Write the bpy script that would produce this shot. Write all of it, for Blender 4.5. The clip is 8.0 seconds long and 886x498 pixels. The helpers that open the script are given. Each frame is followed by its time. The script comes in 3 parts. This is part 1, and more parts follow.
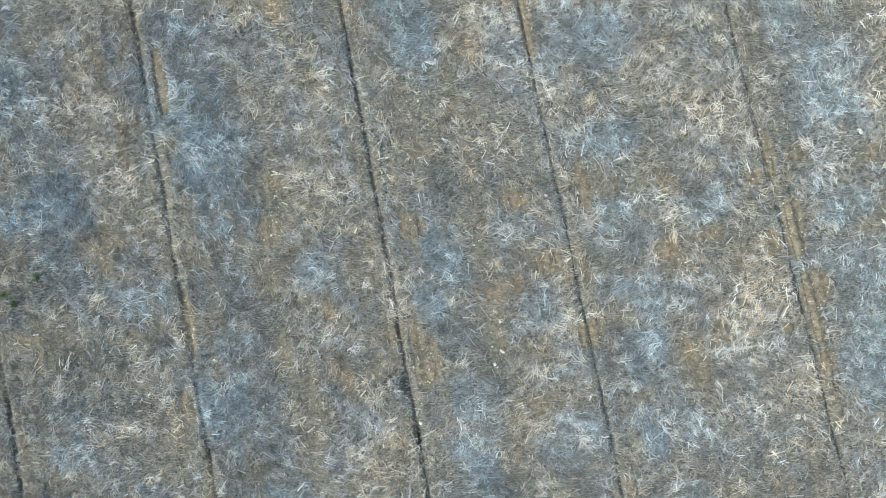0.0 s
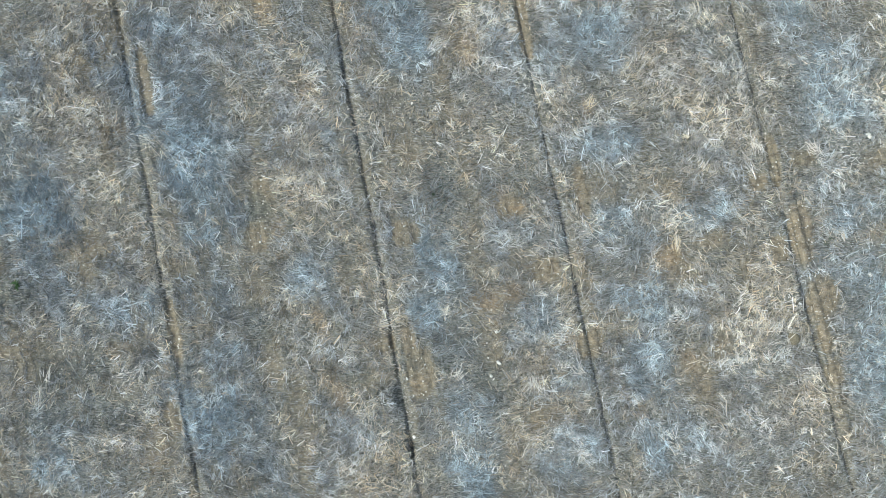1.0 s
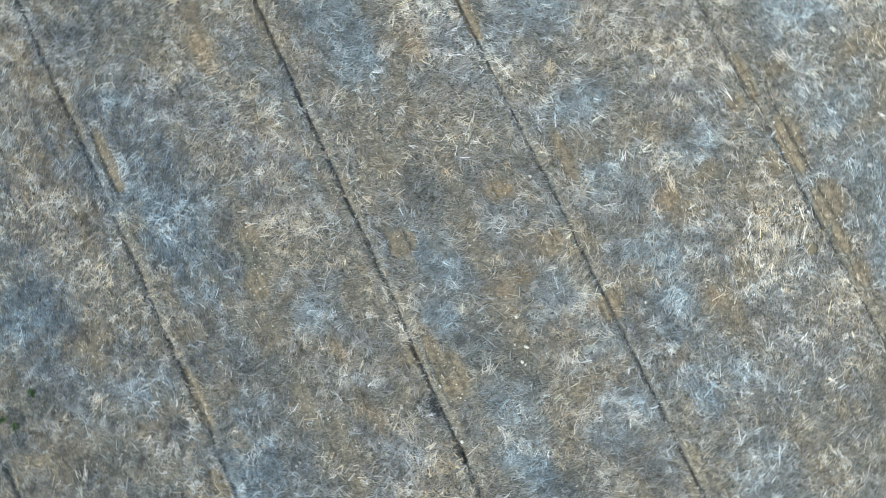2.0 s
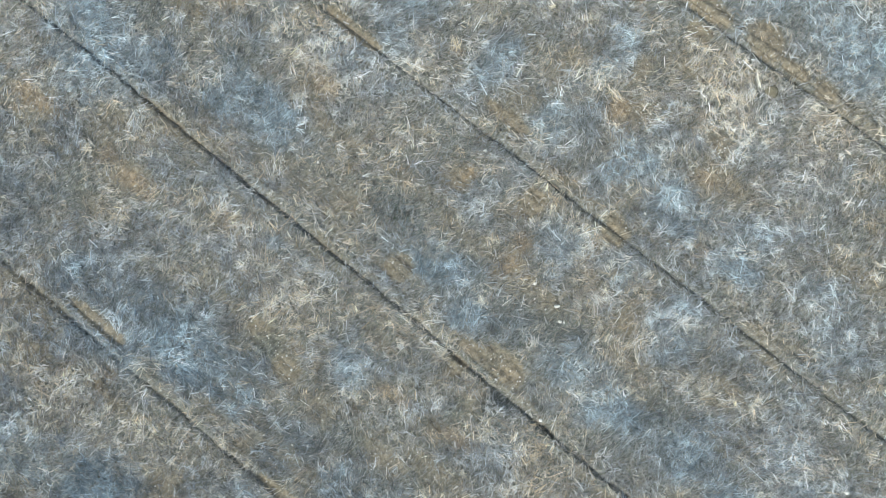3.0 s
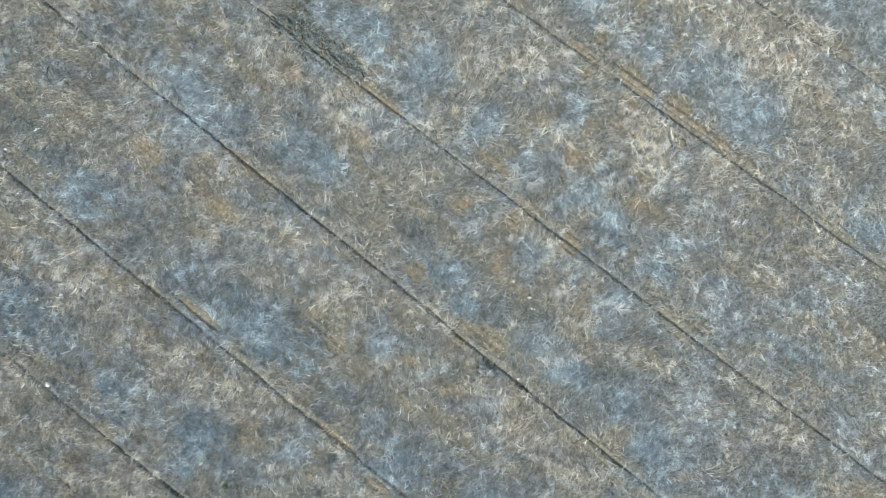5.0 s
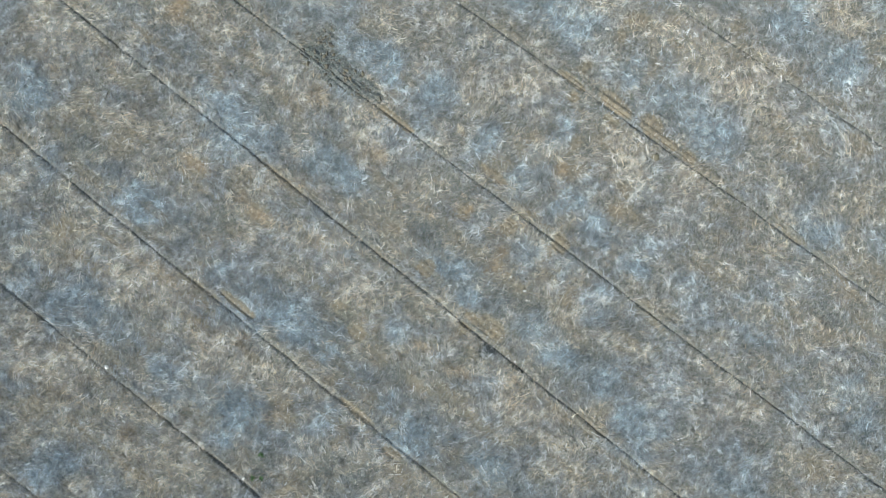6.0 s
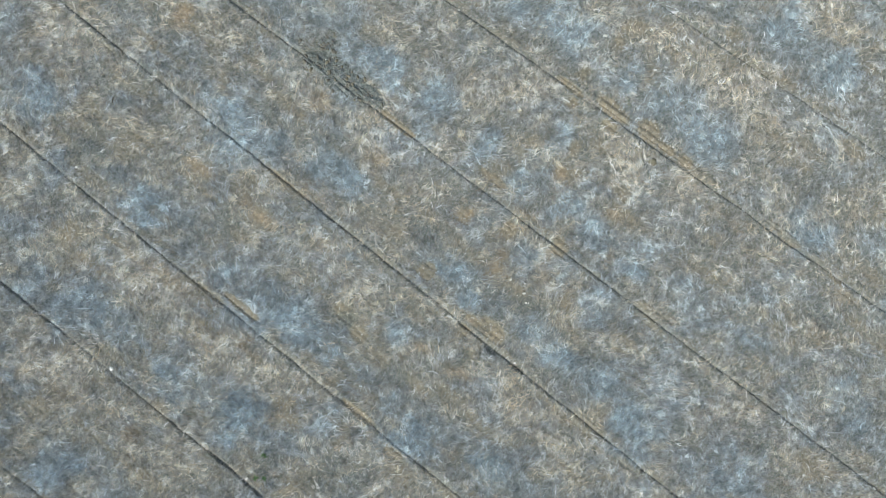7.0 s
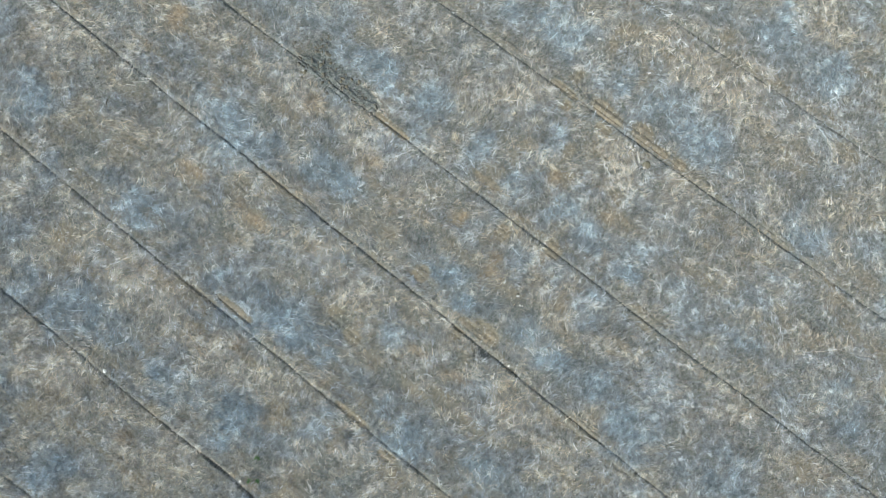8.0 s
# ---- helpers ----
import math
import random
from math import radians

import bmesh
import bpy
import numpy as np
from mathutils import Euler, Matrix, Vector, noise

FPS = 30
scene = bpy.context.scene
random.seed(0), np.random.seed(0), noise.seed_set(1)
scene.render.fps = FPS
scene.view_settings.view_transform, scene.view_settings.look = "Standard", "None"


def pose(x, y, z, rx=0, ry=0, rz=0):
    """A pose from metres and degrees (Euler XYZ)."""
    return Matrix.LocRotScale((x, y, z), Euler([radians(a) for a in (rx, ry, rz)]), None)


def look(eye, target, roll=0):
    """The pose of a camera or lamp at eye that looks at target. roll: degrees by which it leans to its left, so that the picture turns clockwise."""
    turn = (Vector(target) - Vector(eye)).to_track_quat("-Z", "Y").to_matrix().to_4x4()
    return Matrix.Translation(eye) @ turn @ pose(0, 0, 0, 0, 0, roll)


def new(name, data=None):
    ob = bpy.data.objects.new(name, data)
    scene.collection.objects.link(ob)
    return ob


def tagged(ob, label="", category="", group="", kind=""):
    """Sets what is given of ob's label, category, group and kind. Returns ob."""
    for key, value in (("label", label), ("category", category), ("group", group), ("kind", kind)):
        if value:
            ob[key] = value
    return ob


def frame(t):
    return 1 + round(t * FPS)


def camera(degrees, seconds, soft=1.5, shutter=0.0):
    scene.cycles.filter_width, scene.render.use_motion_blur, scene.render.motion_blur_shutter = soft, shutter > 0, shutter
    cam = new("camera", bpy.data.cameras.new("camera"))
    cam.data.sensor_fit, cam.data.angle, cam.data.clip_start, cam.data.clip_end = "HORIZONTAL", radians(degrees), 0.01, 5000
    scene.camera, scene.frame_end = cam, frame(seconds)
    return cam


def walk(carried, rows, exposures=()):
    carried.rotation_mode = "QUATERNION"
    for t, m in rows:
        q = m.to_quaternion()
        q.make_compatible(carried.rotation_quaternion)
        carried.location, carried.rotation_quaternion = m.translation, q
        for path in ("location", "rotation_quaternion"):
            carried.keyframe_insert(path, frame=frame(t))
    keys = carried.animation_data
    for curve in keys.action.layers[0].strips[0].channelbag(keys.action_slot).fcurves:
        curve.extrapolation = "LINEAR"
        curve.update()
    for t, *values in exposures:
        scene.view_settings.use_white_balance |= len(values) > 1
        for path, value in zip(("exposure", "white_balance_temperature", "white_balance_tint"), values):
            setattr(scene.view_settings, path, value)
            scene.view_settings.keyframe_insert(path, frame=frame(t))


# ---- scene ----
cam = camera(58.3, 8.0, soft=0.4, shutter=0.25)
# seconds, eye (x, y, z) and turn (rx, ry, rz): a drone that looks straight down, turns on the spot and then climbs
PATH = [
    (0, 0.01, -0.033, 12.219, 0.094, 0.395, -0.036),
    (0.5, 0.027, 0.036, 11.996, 0.095, 0.256, 0.008),
    (1.0, 0.066, 0.062, 11.809, 0.181, 0.288, 0.08),
    (1.2, 0.062, 0.079, 11.744, 0.139, 0.213, 0.064),
    (1.5, 0.067, 0.022, 11.692, 0.361, 0.327, -1.95),
    (1.75, 0.072, -0.026, 11.649, 0.546, 0.422, -6.8),
    (2.0, 0.077, -0.073, 11.606, 0.731, 0.516, -14.4),
    (2.3, 0.082, -0.13, 11.554, 0.953, 0.63, -27.109),
    (2.4, 0.13, -0.099, 11.534, 0.7, 0.778, -31.813),
    (2.5, 0.136, -0.103, 11.523, 0.687, 0.84, -35.48),
    (2.7, 0.227, -0.07, 11.539, 0.294, 1.091, -38.906),
    (3.0, 0.233, -0.105, 11.565, 0.449, 1.171, -40.284),
    (3.5, 0.21, -0.062, 11.643, 0.566, 0.865, -40.69),
    (4.0, 0.274, 0.106, 12.077, -0.014, 0.552, -40.778),
    (4.2, 0.224, 0.16, 12.706, 0.053, 0.273, -40.76),
    (4.5, 0.285, 0.274, 13.866, -0.352, 0.221, -40.789),
    (4.7, 0.364, 0.349, 14.727, -0.72, 0.315, -40.798),
    (5.0, 0.278, 0.48, 16.104, -0.752, -0.061, -40.832),
    (5.2, 0.138, 0.465, 17.04, -0.321, -0.259, -40.867),
    (5.4, 0.101, 0.497, 17.74, -0.325, -0.311, -40.876),
    (5.6, 0.064, 0.53, 18.18, -0.329, -0.363, -40.884),
    (6.0, -0.01, 0.594, 18.61, -0.336, -0.467, -40.902),
    (6.3, -0.065, 0.643, 18.754, -0.342, -0.545, -40.915),
    (6.5, -0.113, 0.717, 18.813, -0.345, -0.749, -40.94),
    (7.0, -0.116, 0.639, 18.894, -0.0, -0.739, -40.871),
    (7.5, -0.03, 0.62, 18.916, 0.028, -0.76, -40.765),
    (8.0, -0.028, 0.564, 18.89, 0.181, -0.823, -40.791),
]
walk(cam, [(t, pose(x, y, z, rx, ry, rz)) for t, x, y, z, rx, ry, rz in PATH], exposures=[(0.0, 1.15, 6500, 0), (8.0, 1.15, 6500, 0)])

# ---- light: dull dusk sky with a faint broad glow from the west ----
world = bpy.data.worlds.new("dusk_sky")
scene.world = world
world.use_nodes = True
wn, wl = world.node_tree.nodes, world.node_tree.links
sky = wn.new("ShaderNodeTexSky")
sky.sky_type = "NISHITA"
sky.sun_disc = False
SUN_ELEVATION, SUN_AZIMUTH = 48.0, 262.0  # degrees; azimuth clockwise from +y
sky.sun_elevation = radians(SUN_ELEVATION)
sky.sun_rotation = radians(SUN_AZIMUTH)
sky.dust_density = 3.0
wn["Background"].inputs["Strength"].default_value = 0.15
wl.new(sky.outputs["Color"], wn["Background"].inputs["Color"])
sun = new("sun", bpy.data.lights.new("sun", "SUN"))
sun.data.energy = 1.1
sun.data.angle = radians(14)
sun.data.color = (0.9, 0.97, 1.0)
az, el = radians(SUN_AZIMUTH), radians(SUN_ELEVATION)
sun.matrix_world = look((30 * math.sin(az) * math.cos(el), 30 * math.cos(az) * math.cos(el), 30 * math.sin(el)), (0, 0, 0))


# ---- noise and the plan of the field ----
# (u, v): across and along the drill rows; the rows lie 9.8 degrees off the y axis
ROW_TURN = radians(9.8)
CU, SU = math.cos(ROW_TURN), math.sin(ROW_TURN)


def lattice(ix, iy, seed):
    h = (ix.astype(np.int64) * 374761393 + iy.astype(np.int64) * 668265263 + seed * 974711) & 0xFFFFFFFF
    h = ((h ^ (h >> 13)) * 1274126177) & 0xFFFFFFFF
    h = ((h ^ (h >> 16)) * 2246822519) & 0xFFFFFFFF
    return ((h ^ (h >> 15)) & 0xFFFFFF) / float(0xFFFFFF)


def value_noise(x, y, seed):
    """Smooth noise from -1 to 1 with a cell of 1."""
    ix, iy = np.floor(x), np.floor(y)
    fx, fy = x - ix, y - iy
    fx, fy = fx * fx * (3 - 2 * fx), fy * fy * (3 - 2 * fy)
    a, b = lattice(ix, iy, seed), lattice(ix + 1, iy, seed)
    c, d = lattice(ix, iy + 1, seed), lattice(ix + 1, iy + 1, seed)
    return 2 * ((a * (1 - fx) + b * fx) * (1 - fy) + (c * (1 - fx) + d * fx) * fy) - 1


def fbm(x, y, seed, octaves=3):
    total, amp, norm = 0.0, 1.0, 0.0
    for k in range(octaves):
        total = total + amp * value_noise(x * 2**k + 17.3 * k, y * 2**k - 9.1 * k, seed + k)
        norm += amp
        amp *= 0.55
    return total / norm


def smooth(a, b, x):
    k = np.clip((x - a) / (b - a), 0, 1)
    return k * k * (3 - 2 * k)


# the seams that the drill left: place across at v = 0, drift with v, depth
SEAMS = [(-13.3, -0.01, 0.046), (-10.35, -0.015, 0.046), (-7.1, 0.004, 0.068), (-4.17, 0.0, 0.06), (-0.94, -0.008, 0.066), (1.85, -0.0405, 0.056),
         (5.09, -0.0706, 0.061), (7.99, -0.0943, 0.040), (10.9, -0.1, 0.035), (13.7, -0.1, 0.035)]

# patches of the field: u, v, half width across, half length along
STRIPED = [
    (-0.48, 0.44, 0.22, 0.21), (1.48, -0.47, 0.22, 0.19), (1.08, 0.51, 0.19, 0.17), (4.79, 0.3, 0.14, 0.12), (5.07, 0.54, 0.09, 0.35), (5.5, 0.53, 0.17, 0.14),
    (5.3, -0.56, 0.16, 0.42), (4.94, -0.74, 0.12, 0.21), (5.44, -1.53, 0.24, 0.31), (5.39, -2.16, 0.09, 0.26), (5.43, -2.7, 0.12, 0.19), (-1.1, -1.13, 0.16, 0.16),
    (-0.62, -1.66, 0.21, 0.37), (-0.73, -1.28, 0.1, 0.31), (-2.5, 1.27, 0.17, 0.31), (-2.68, 0.73, 0.16, 0.23), (-3.93, 3.25, 0.1, 0.52), (-4.12, -0.43, 0.1, 0.48),
    (-4.35, -1.72, 0.12, 0.3), (2.2, 0.59, 0.1, 0.39), (1.94, -1.65, 0.19, 0.19), (1.76, 3.14, 0.1, 0.48),
]
STRIPED_OUTER = [
    (-1.23, 9.84, 0.13, 0.4), (-1.33, 8.38, 0.16, 0.54), (-3.78, 8.1, 0.16, 0.61), (-3.49, 6.26, 0.13, 0.4), (-1.61, 5.04, 0.3, 0.34), (3.01, 5.02, 0.3, 0.38),
    (7.58, -4.88, 0.19, 0.4), (3.73, -6.8, 0.16, 0.38), (8.23, -5.57, 0.16, 0.4), (5.57, -5.64, 0.13, 0.54), (2.29, -4.82, 0.13, 0.34), (-0.98, -4.87, 0.24, 0.47),
    (-1.08, -6.35, 0.16, 0.54), (-4.62, -0.2, 0.13, 0.47), (-4.24, 4.44, 0.13, 0.47), (-6.75, 4.97, 0.13, 0.47), (-2.67, 7.8, 0.4, 0.35), (-2.07, 6.22, 0.16, 0.54),
    (-1.46, 8.44, 0.3, 0.47), (3.66, -4.75, 0.16, 0.54),
]
WORN = [
    (2.5, 0.54, 0.3, 0.22), (3.22, 0.42, 0.39, 0.19), (3.99, -0.47, 0.35, 0.16), (3.35, -0.62, 0.26, 0.17), (3.41, -2.35, 0.22, 0.26), (3.91, -1.99, 0.22, 0.26),
    (6.4, -1.01, 0.13, 0.43), (6.55, 0.37, 0.22, 0.17), (0.44, -1.4, 0.22, 0.52), (0.72, -0.83, 0.43, 0.22), (-0.2, 1.54, 0.22, 0.26), (-0.37, 2.58, 0.17, 0.16),
    (-2.78, -1.11, 0.16, 0.48), (-2.54, -1.77, 0.19, 0.35), (-1.45, -1.64, 0.39, 0.16), (-4.9, -0.57, 0.35, 0.14), (-2.86, -0.03, 0.26, 0.35), (-5.02, -1.25, 0.3, 0.17),
    (-3.92, 0.5, 0.26, 0.14), (-6.04, 4.15, 0.43, 0.17), (-4.86, 3.76, 0.22, 0.3), (-5.96, -0.56, 0.52, 0.3), (-6.62, -0.27, 0.3, 0.22), (1.02, -2.64, 0.26, 0.26),
    (1.16, -0.29, 0.35, 0.16),
]
WORN_OUTER = [
    (-2.07, 4.32, 0.24, 0.27), (7.2, 0.25, 0.3, 0.3), (6.43, -0.72, 0.47, 0.3), (8.51, -1.65, 0.24, 0.2), (7.56, -4.54, 0.27, 0.27), (3.31, -2.23, 0.2, 0.43),
    (3.35, -0.8, 0.3, 0.24), (1.71, -9.68, 0.38, 0.46), (-3.11, -3.65, 0.24, 0.51), (-5.17, 0.91, 0.35, 0.4), (-8.78, 5.54, 0.4, 0.46), (0.46, 8.64, 0.35, 0.4),
    (3.48, -2.44, 0.19, 0.4), (6.15, -7.63, 0.27, 0.48), (-7.03, 3.19, 0.27, 0.32), (-6.18, -0.61, 0.4, 0.27), (-4.62, -2.11, 0.27, 0.4), (-5.17, 7.47, 0.35, 0.27),
    (2.53, 0.62, 0.24, 0.3), (3.68, -6.31, 0.22, 0.32),
]
MATS = [
    (-3.59, 2.13, 0.48, 0.52), (-3.38, 3.06, 0.39, 0.35), (-6.19, 3.29, 0.39, 0.52), (-6.21, 1.61, 0.65, 0.48), (-3.42, 1.3, 0.39, 0.48), (-4.71, 0.02, 0.39, 0.3),
    (-6.32, -2.09, 0.61, 0.43), (-3.53, -1.86, 0.48, 0.61), (-3.64, -0.96, 0.52, 0.26), (-1.49, -2.39, 0.35, 0.3), (-0.11, 0.02, 0.35, 0.39), (-0.34, -0.82, 0.35, 0.26),
    (-2.07, -0.08, 0.35, 0.43), (0.03, 3.35, 0.39, 0.52), (2.85, 2.86, 0.48, 0.43),
]
MATS_EAST = [
    (5.89, 1.63, 0.39, 0.61), (5.73, 2.71, 0.26, 0.26), (2.36, 0.04, 0.48, 0.26), (3.76, -0.03, 0.52, 0.26), (2.77, -1.18, 0.52, 0.35), (2.69, -2.14, 0.52, 0.43),
    (4.36, -2.16, 0.39, 0.52), (6.0, -2.35, 0.26, 0.52), (6.05, -3.33, 0.26, 0.52), (6.15, -0.44, 0.43, 0.26), (2.84, -3.31, 0.52, 0.39), (-0.05, -3.25, 0.43, 0.52),
    (1.36, -3.23, 0.52, 0.35), (1.26, -1.27, 0.35, 0.35), (-3.57, 4.07, 0.35, 0.26), (2.59, 1.32, 0.43, 0.26), (1.48, -2.02, 0.26, 0.35), (1.46, -0.07, 0.43, 0.22),
]
MATS_OUTER = [
    (6.18, -2.86, 0.54, 0.67), (6.26, 1.4, 0.61, 0.74), (-3.28, 10.23, 0.61, 0.61), (-0.78, 5.72, 0.67, 0.81), (-3.55, 6.56, 0.4, 0.61), (-0.69, 6.66, 0.47, 0.54),
    (-3.92, 2.98, 0.54, 0.61), (-3.34, 2.06, 0.54, 0.61), (-6.34, 3.41, 0.67, 0.61), (-5.95, 1.65, 0.67, 0.67), (-9.75, 4.41, 0.61, 0.54), (-3.83, -1.81, 0.67, 0.74),
    (-0.4, -5.8, 0.67, 0.67), (0.22, -4.42, 0.48, 0.54), (6.11, -6.08, 0.54, 0.61), (9.62, -2.68, 0.61, 0.67), (0.51, -8.2, 0.61, 0.61), (3.38, -9.37, 0.61, 0.67),
    (2.59, 4.15, 0.48, 0.61), (-3.24, -3.59, 0.48, 0.54), (-6.24, 6.25, 0.74, 0.61), (9.47, -4.2, 0.54, 0.54), (-0.09, 4.03, 0.54, 0.4),
]
PALE = [
    (-4.66, 4.44, 0.48, 0.22), (-5.17, 3.02, 0.39, 0.26), (-6.28, -0.86, 0.61, 0.26), (-4.67, -0.78, 0.48, 0.35), (-4.93, -1.8, 0.52, 0.35), (-0.99, -0.97, 0.35, 0.26),
    (-0.07, -1.84, 0.22, 0.17), (0.93, 1.96, 0.3, 0.61), (0.85, 3.03, 0.26, 0.35), (3.77, 2.08, 0.52, 0.61), (4.32, 1.19, 0.61, 0.52), (4.91, 1.53, 0.35, 0.43),
    (2.16, 1.92, 0.35, 0.43), (1.18, -1.7, 0.35, 0.35), (1.33, -2.87, 0.43, 0.43), (4.81, -3.12, 0.52, 0.52), (3.9, -3.31, 0.61, 0.52), (-1.81, 2.44, 0.35, 0.61),
    (-1.83, 1.29, 0.35, 0.26), (-0.74, 1.99, 0.35, 0.43), (4.76, -1.35, 0.35, 0.52), (-5.09, 3.45, 0.26, 0.43), (-0.74, 3.49, 0.26, 0.26),
]
PALE_OUTER = [
    (1.0, 5.45, 0.48, 0.61), (0.88, 3.27, 0.61, 0.74), (7.28, -1.96, 0.61, 0.67), (4.86, -3.06, 0.61, 0.67), (4.52, -1.59, 0.54, 0.67), (-4.61, 5.52, 0.61, 0.74),
    (-4.7, 4.58, 0.61, 0.61), (-7.95, 6.22, 0.61, 0.54), (-7.57, 5.33, 0.54, 0.54), (-1.52, -3.57, 0.61, 0.74), (-1.11, 9.07, 0.61, 0.61), (1.75, -7.37, 0.61, 0.74),
    (0.95, -5.74, 0.54, 0.61), (-4.98, 2.8, 0.54, 0.54), (-5.98, -0.44, 0.54, 0.47), (-7.13, 2.25, 0.48, 0.48), (-1.95, 11.14, 0.54, 0.54), (2.25, -10.12, 0.48, 0.54),
    (8.26, -2.73, 0.54, 0.54),
]
RUSTY = [
    (0.98, 0.72, 0.17, 0.13), (0.88, 2.94, 0.14, 0.17), (2.5, 1.82, 0.09, 0.12), (-1.96, -0.72, 0.1, 0.26), (-1.85, -1.89, 0.12, 0.22), (-4.51, 2.69, 0.17, 0.17),
    (0.46, -0.78, 0.23, 0.14), (1.05, 4.97, 0.22, 0.24), (-1.98, 6.12, 0.16, 0.35), (-1.98, 4.22, 0.19, 0.19), (-7.95, 3.47, 0.24, 0.24), (-8.38, 6.22, 0.19, 0.19),
    (0.56, 8.72, 0.27, 0.27), (4.31, -7.73, 0.22, 0.27), (-2.01, 4.08, 0.18, 0.2), (-1.97, 5.86, 0.13, 0.23), (1.19, 0.49, 0.15, 0.11), (0.91, -0.7, 0.18, 0.18),
    (3.32, -0.51, 0.18, 0.15), (3.32, -2.21, 0.11, 0.21), (-1.99, -0.56, 0.11, 0.2), (-1.86, -1.68, 0.15, 0.23), (-1.89, 4.72, 0.13, 0.21), (1.6, -1.52, 0.18, 0.11),
    (-2.34, 0.87, 0.11, 0.11),
]
# darker grey-green patches, where the straw is thinner
MURKY = [
    (0.16, 1.04, 0.26, 0.43), (0.07, -1.51, 0.35, 0.43), (-3.45, 2.68, 0.3, 0.16), (-5.73, -0.78, 0.43, 0.3), (-1.62, -1.57, 0.26, 0.16), (-5.32, -1.47, 0.43, 0.3),
    (-6.39, 0.58, 0.39, 0.3), (6.04, -1.57, 0.3, 0.35), (-6.3, -1.48, 0.48, 0.3), (0.25, -2.51, 0.39, 0.3), (-2.86, -0.56, 0.26, 0.39), (-2.58, 1.13, 0.35, 0.24),
    (0.1, 4.01, 0.43, 0.46), (-3.36, 8.43, 0.46, 0.48), (0.37, -6.74, 0.22, 0.35), (1.28, -8.28, 0.32, 0.54), (4.63, -7.47, 0.27, 0.54), (-6.01, -0.82, 0.35, 0.35),
    (0.08, 5.73, 0.4, 0.35), (0.36, -3.95, 0.32, 0.4), (0.14, 1.12, 0.33, 0.33), (-0.03, 3.78, 0.29, 0.33), (0.33, -2.05, 0.3, 0.37), (-2.65, 4.85, 0.25, 0.33),
    (-0.28, -3.62, 0.3, 0.33),
]
DUG = [
    (1.77, 5.04, 0.3, 0.65), (1.89, 4.27, 0.19, 0.54), (2.17, 5.62, 0.24, 0.24), (1.67, 5.48, 0.19, 0.4),
]


def patches(table, u, v, seed, rough=0.75):
    """The highest of soft uneven ellipses at each place."""
    out = np.zeros_like(u)
    wob_u, wob_v = rough * fbm(u * 2.6, v * 2.2, seed, 4), rough * fbm(u * 2.6, v * 2.2, seed + 9, 4)
    for pu, pv, ru, rv in table:
        near = (np.abs(u - pu) < 2 * ru + 0.6) & (np.abs(v - pv) < 2 * rv + 0.6)
        if near.any():
            du, dv = (u[near] - pu) / ru + wob_u[near], (v[near] - pv) / rv + wob_v[near]
            k = 1 - smooth(0.4, 1.45, (np.abs(du) ** 2.6 + np.abs(dv) ** 2.6) ** (1 / 2.6))
            out[near] = np.maximum(out[near], k)
    return out


def seam_distance(u, v, k):
    u0, drift, _ = SEAMS[k]
    return u - (u0 + drift * v + 0.02 * fbm(v * 0.7, v * 0 + 3.7 * k, 40 + k, 2) + 0.014 * fbm(v * 3.5, v * 0 + 1.7 * k, 140 + k, 2))


def drift_at(a):
    return np.interp(a, [q[0] for q in SEAMS], [q[1] for q in SEAMS])


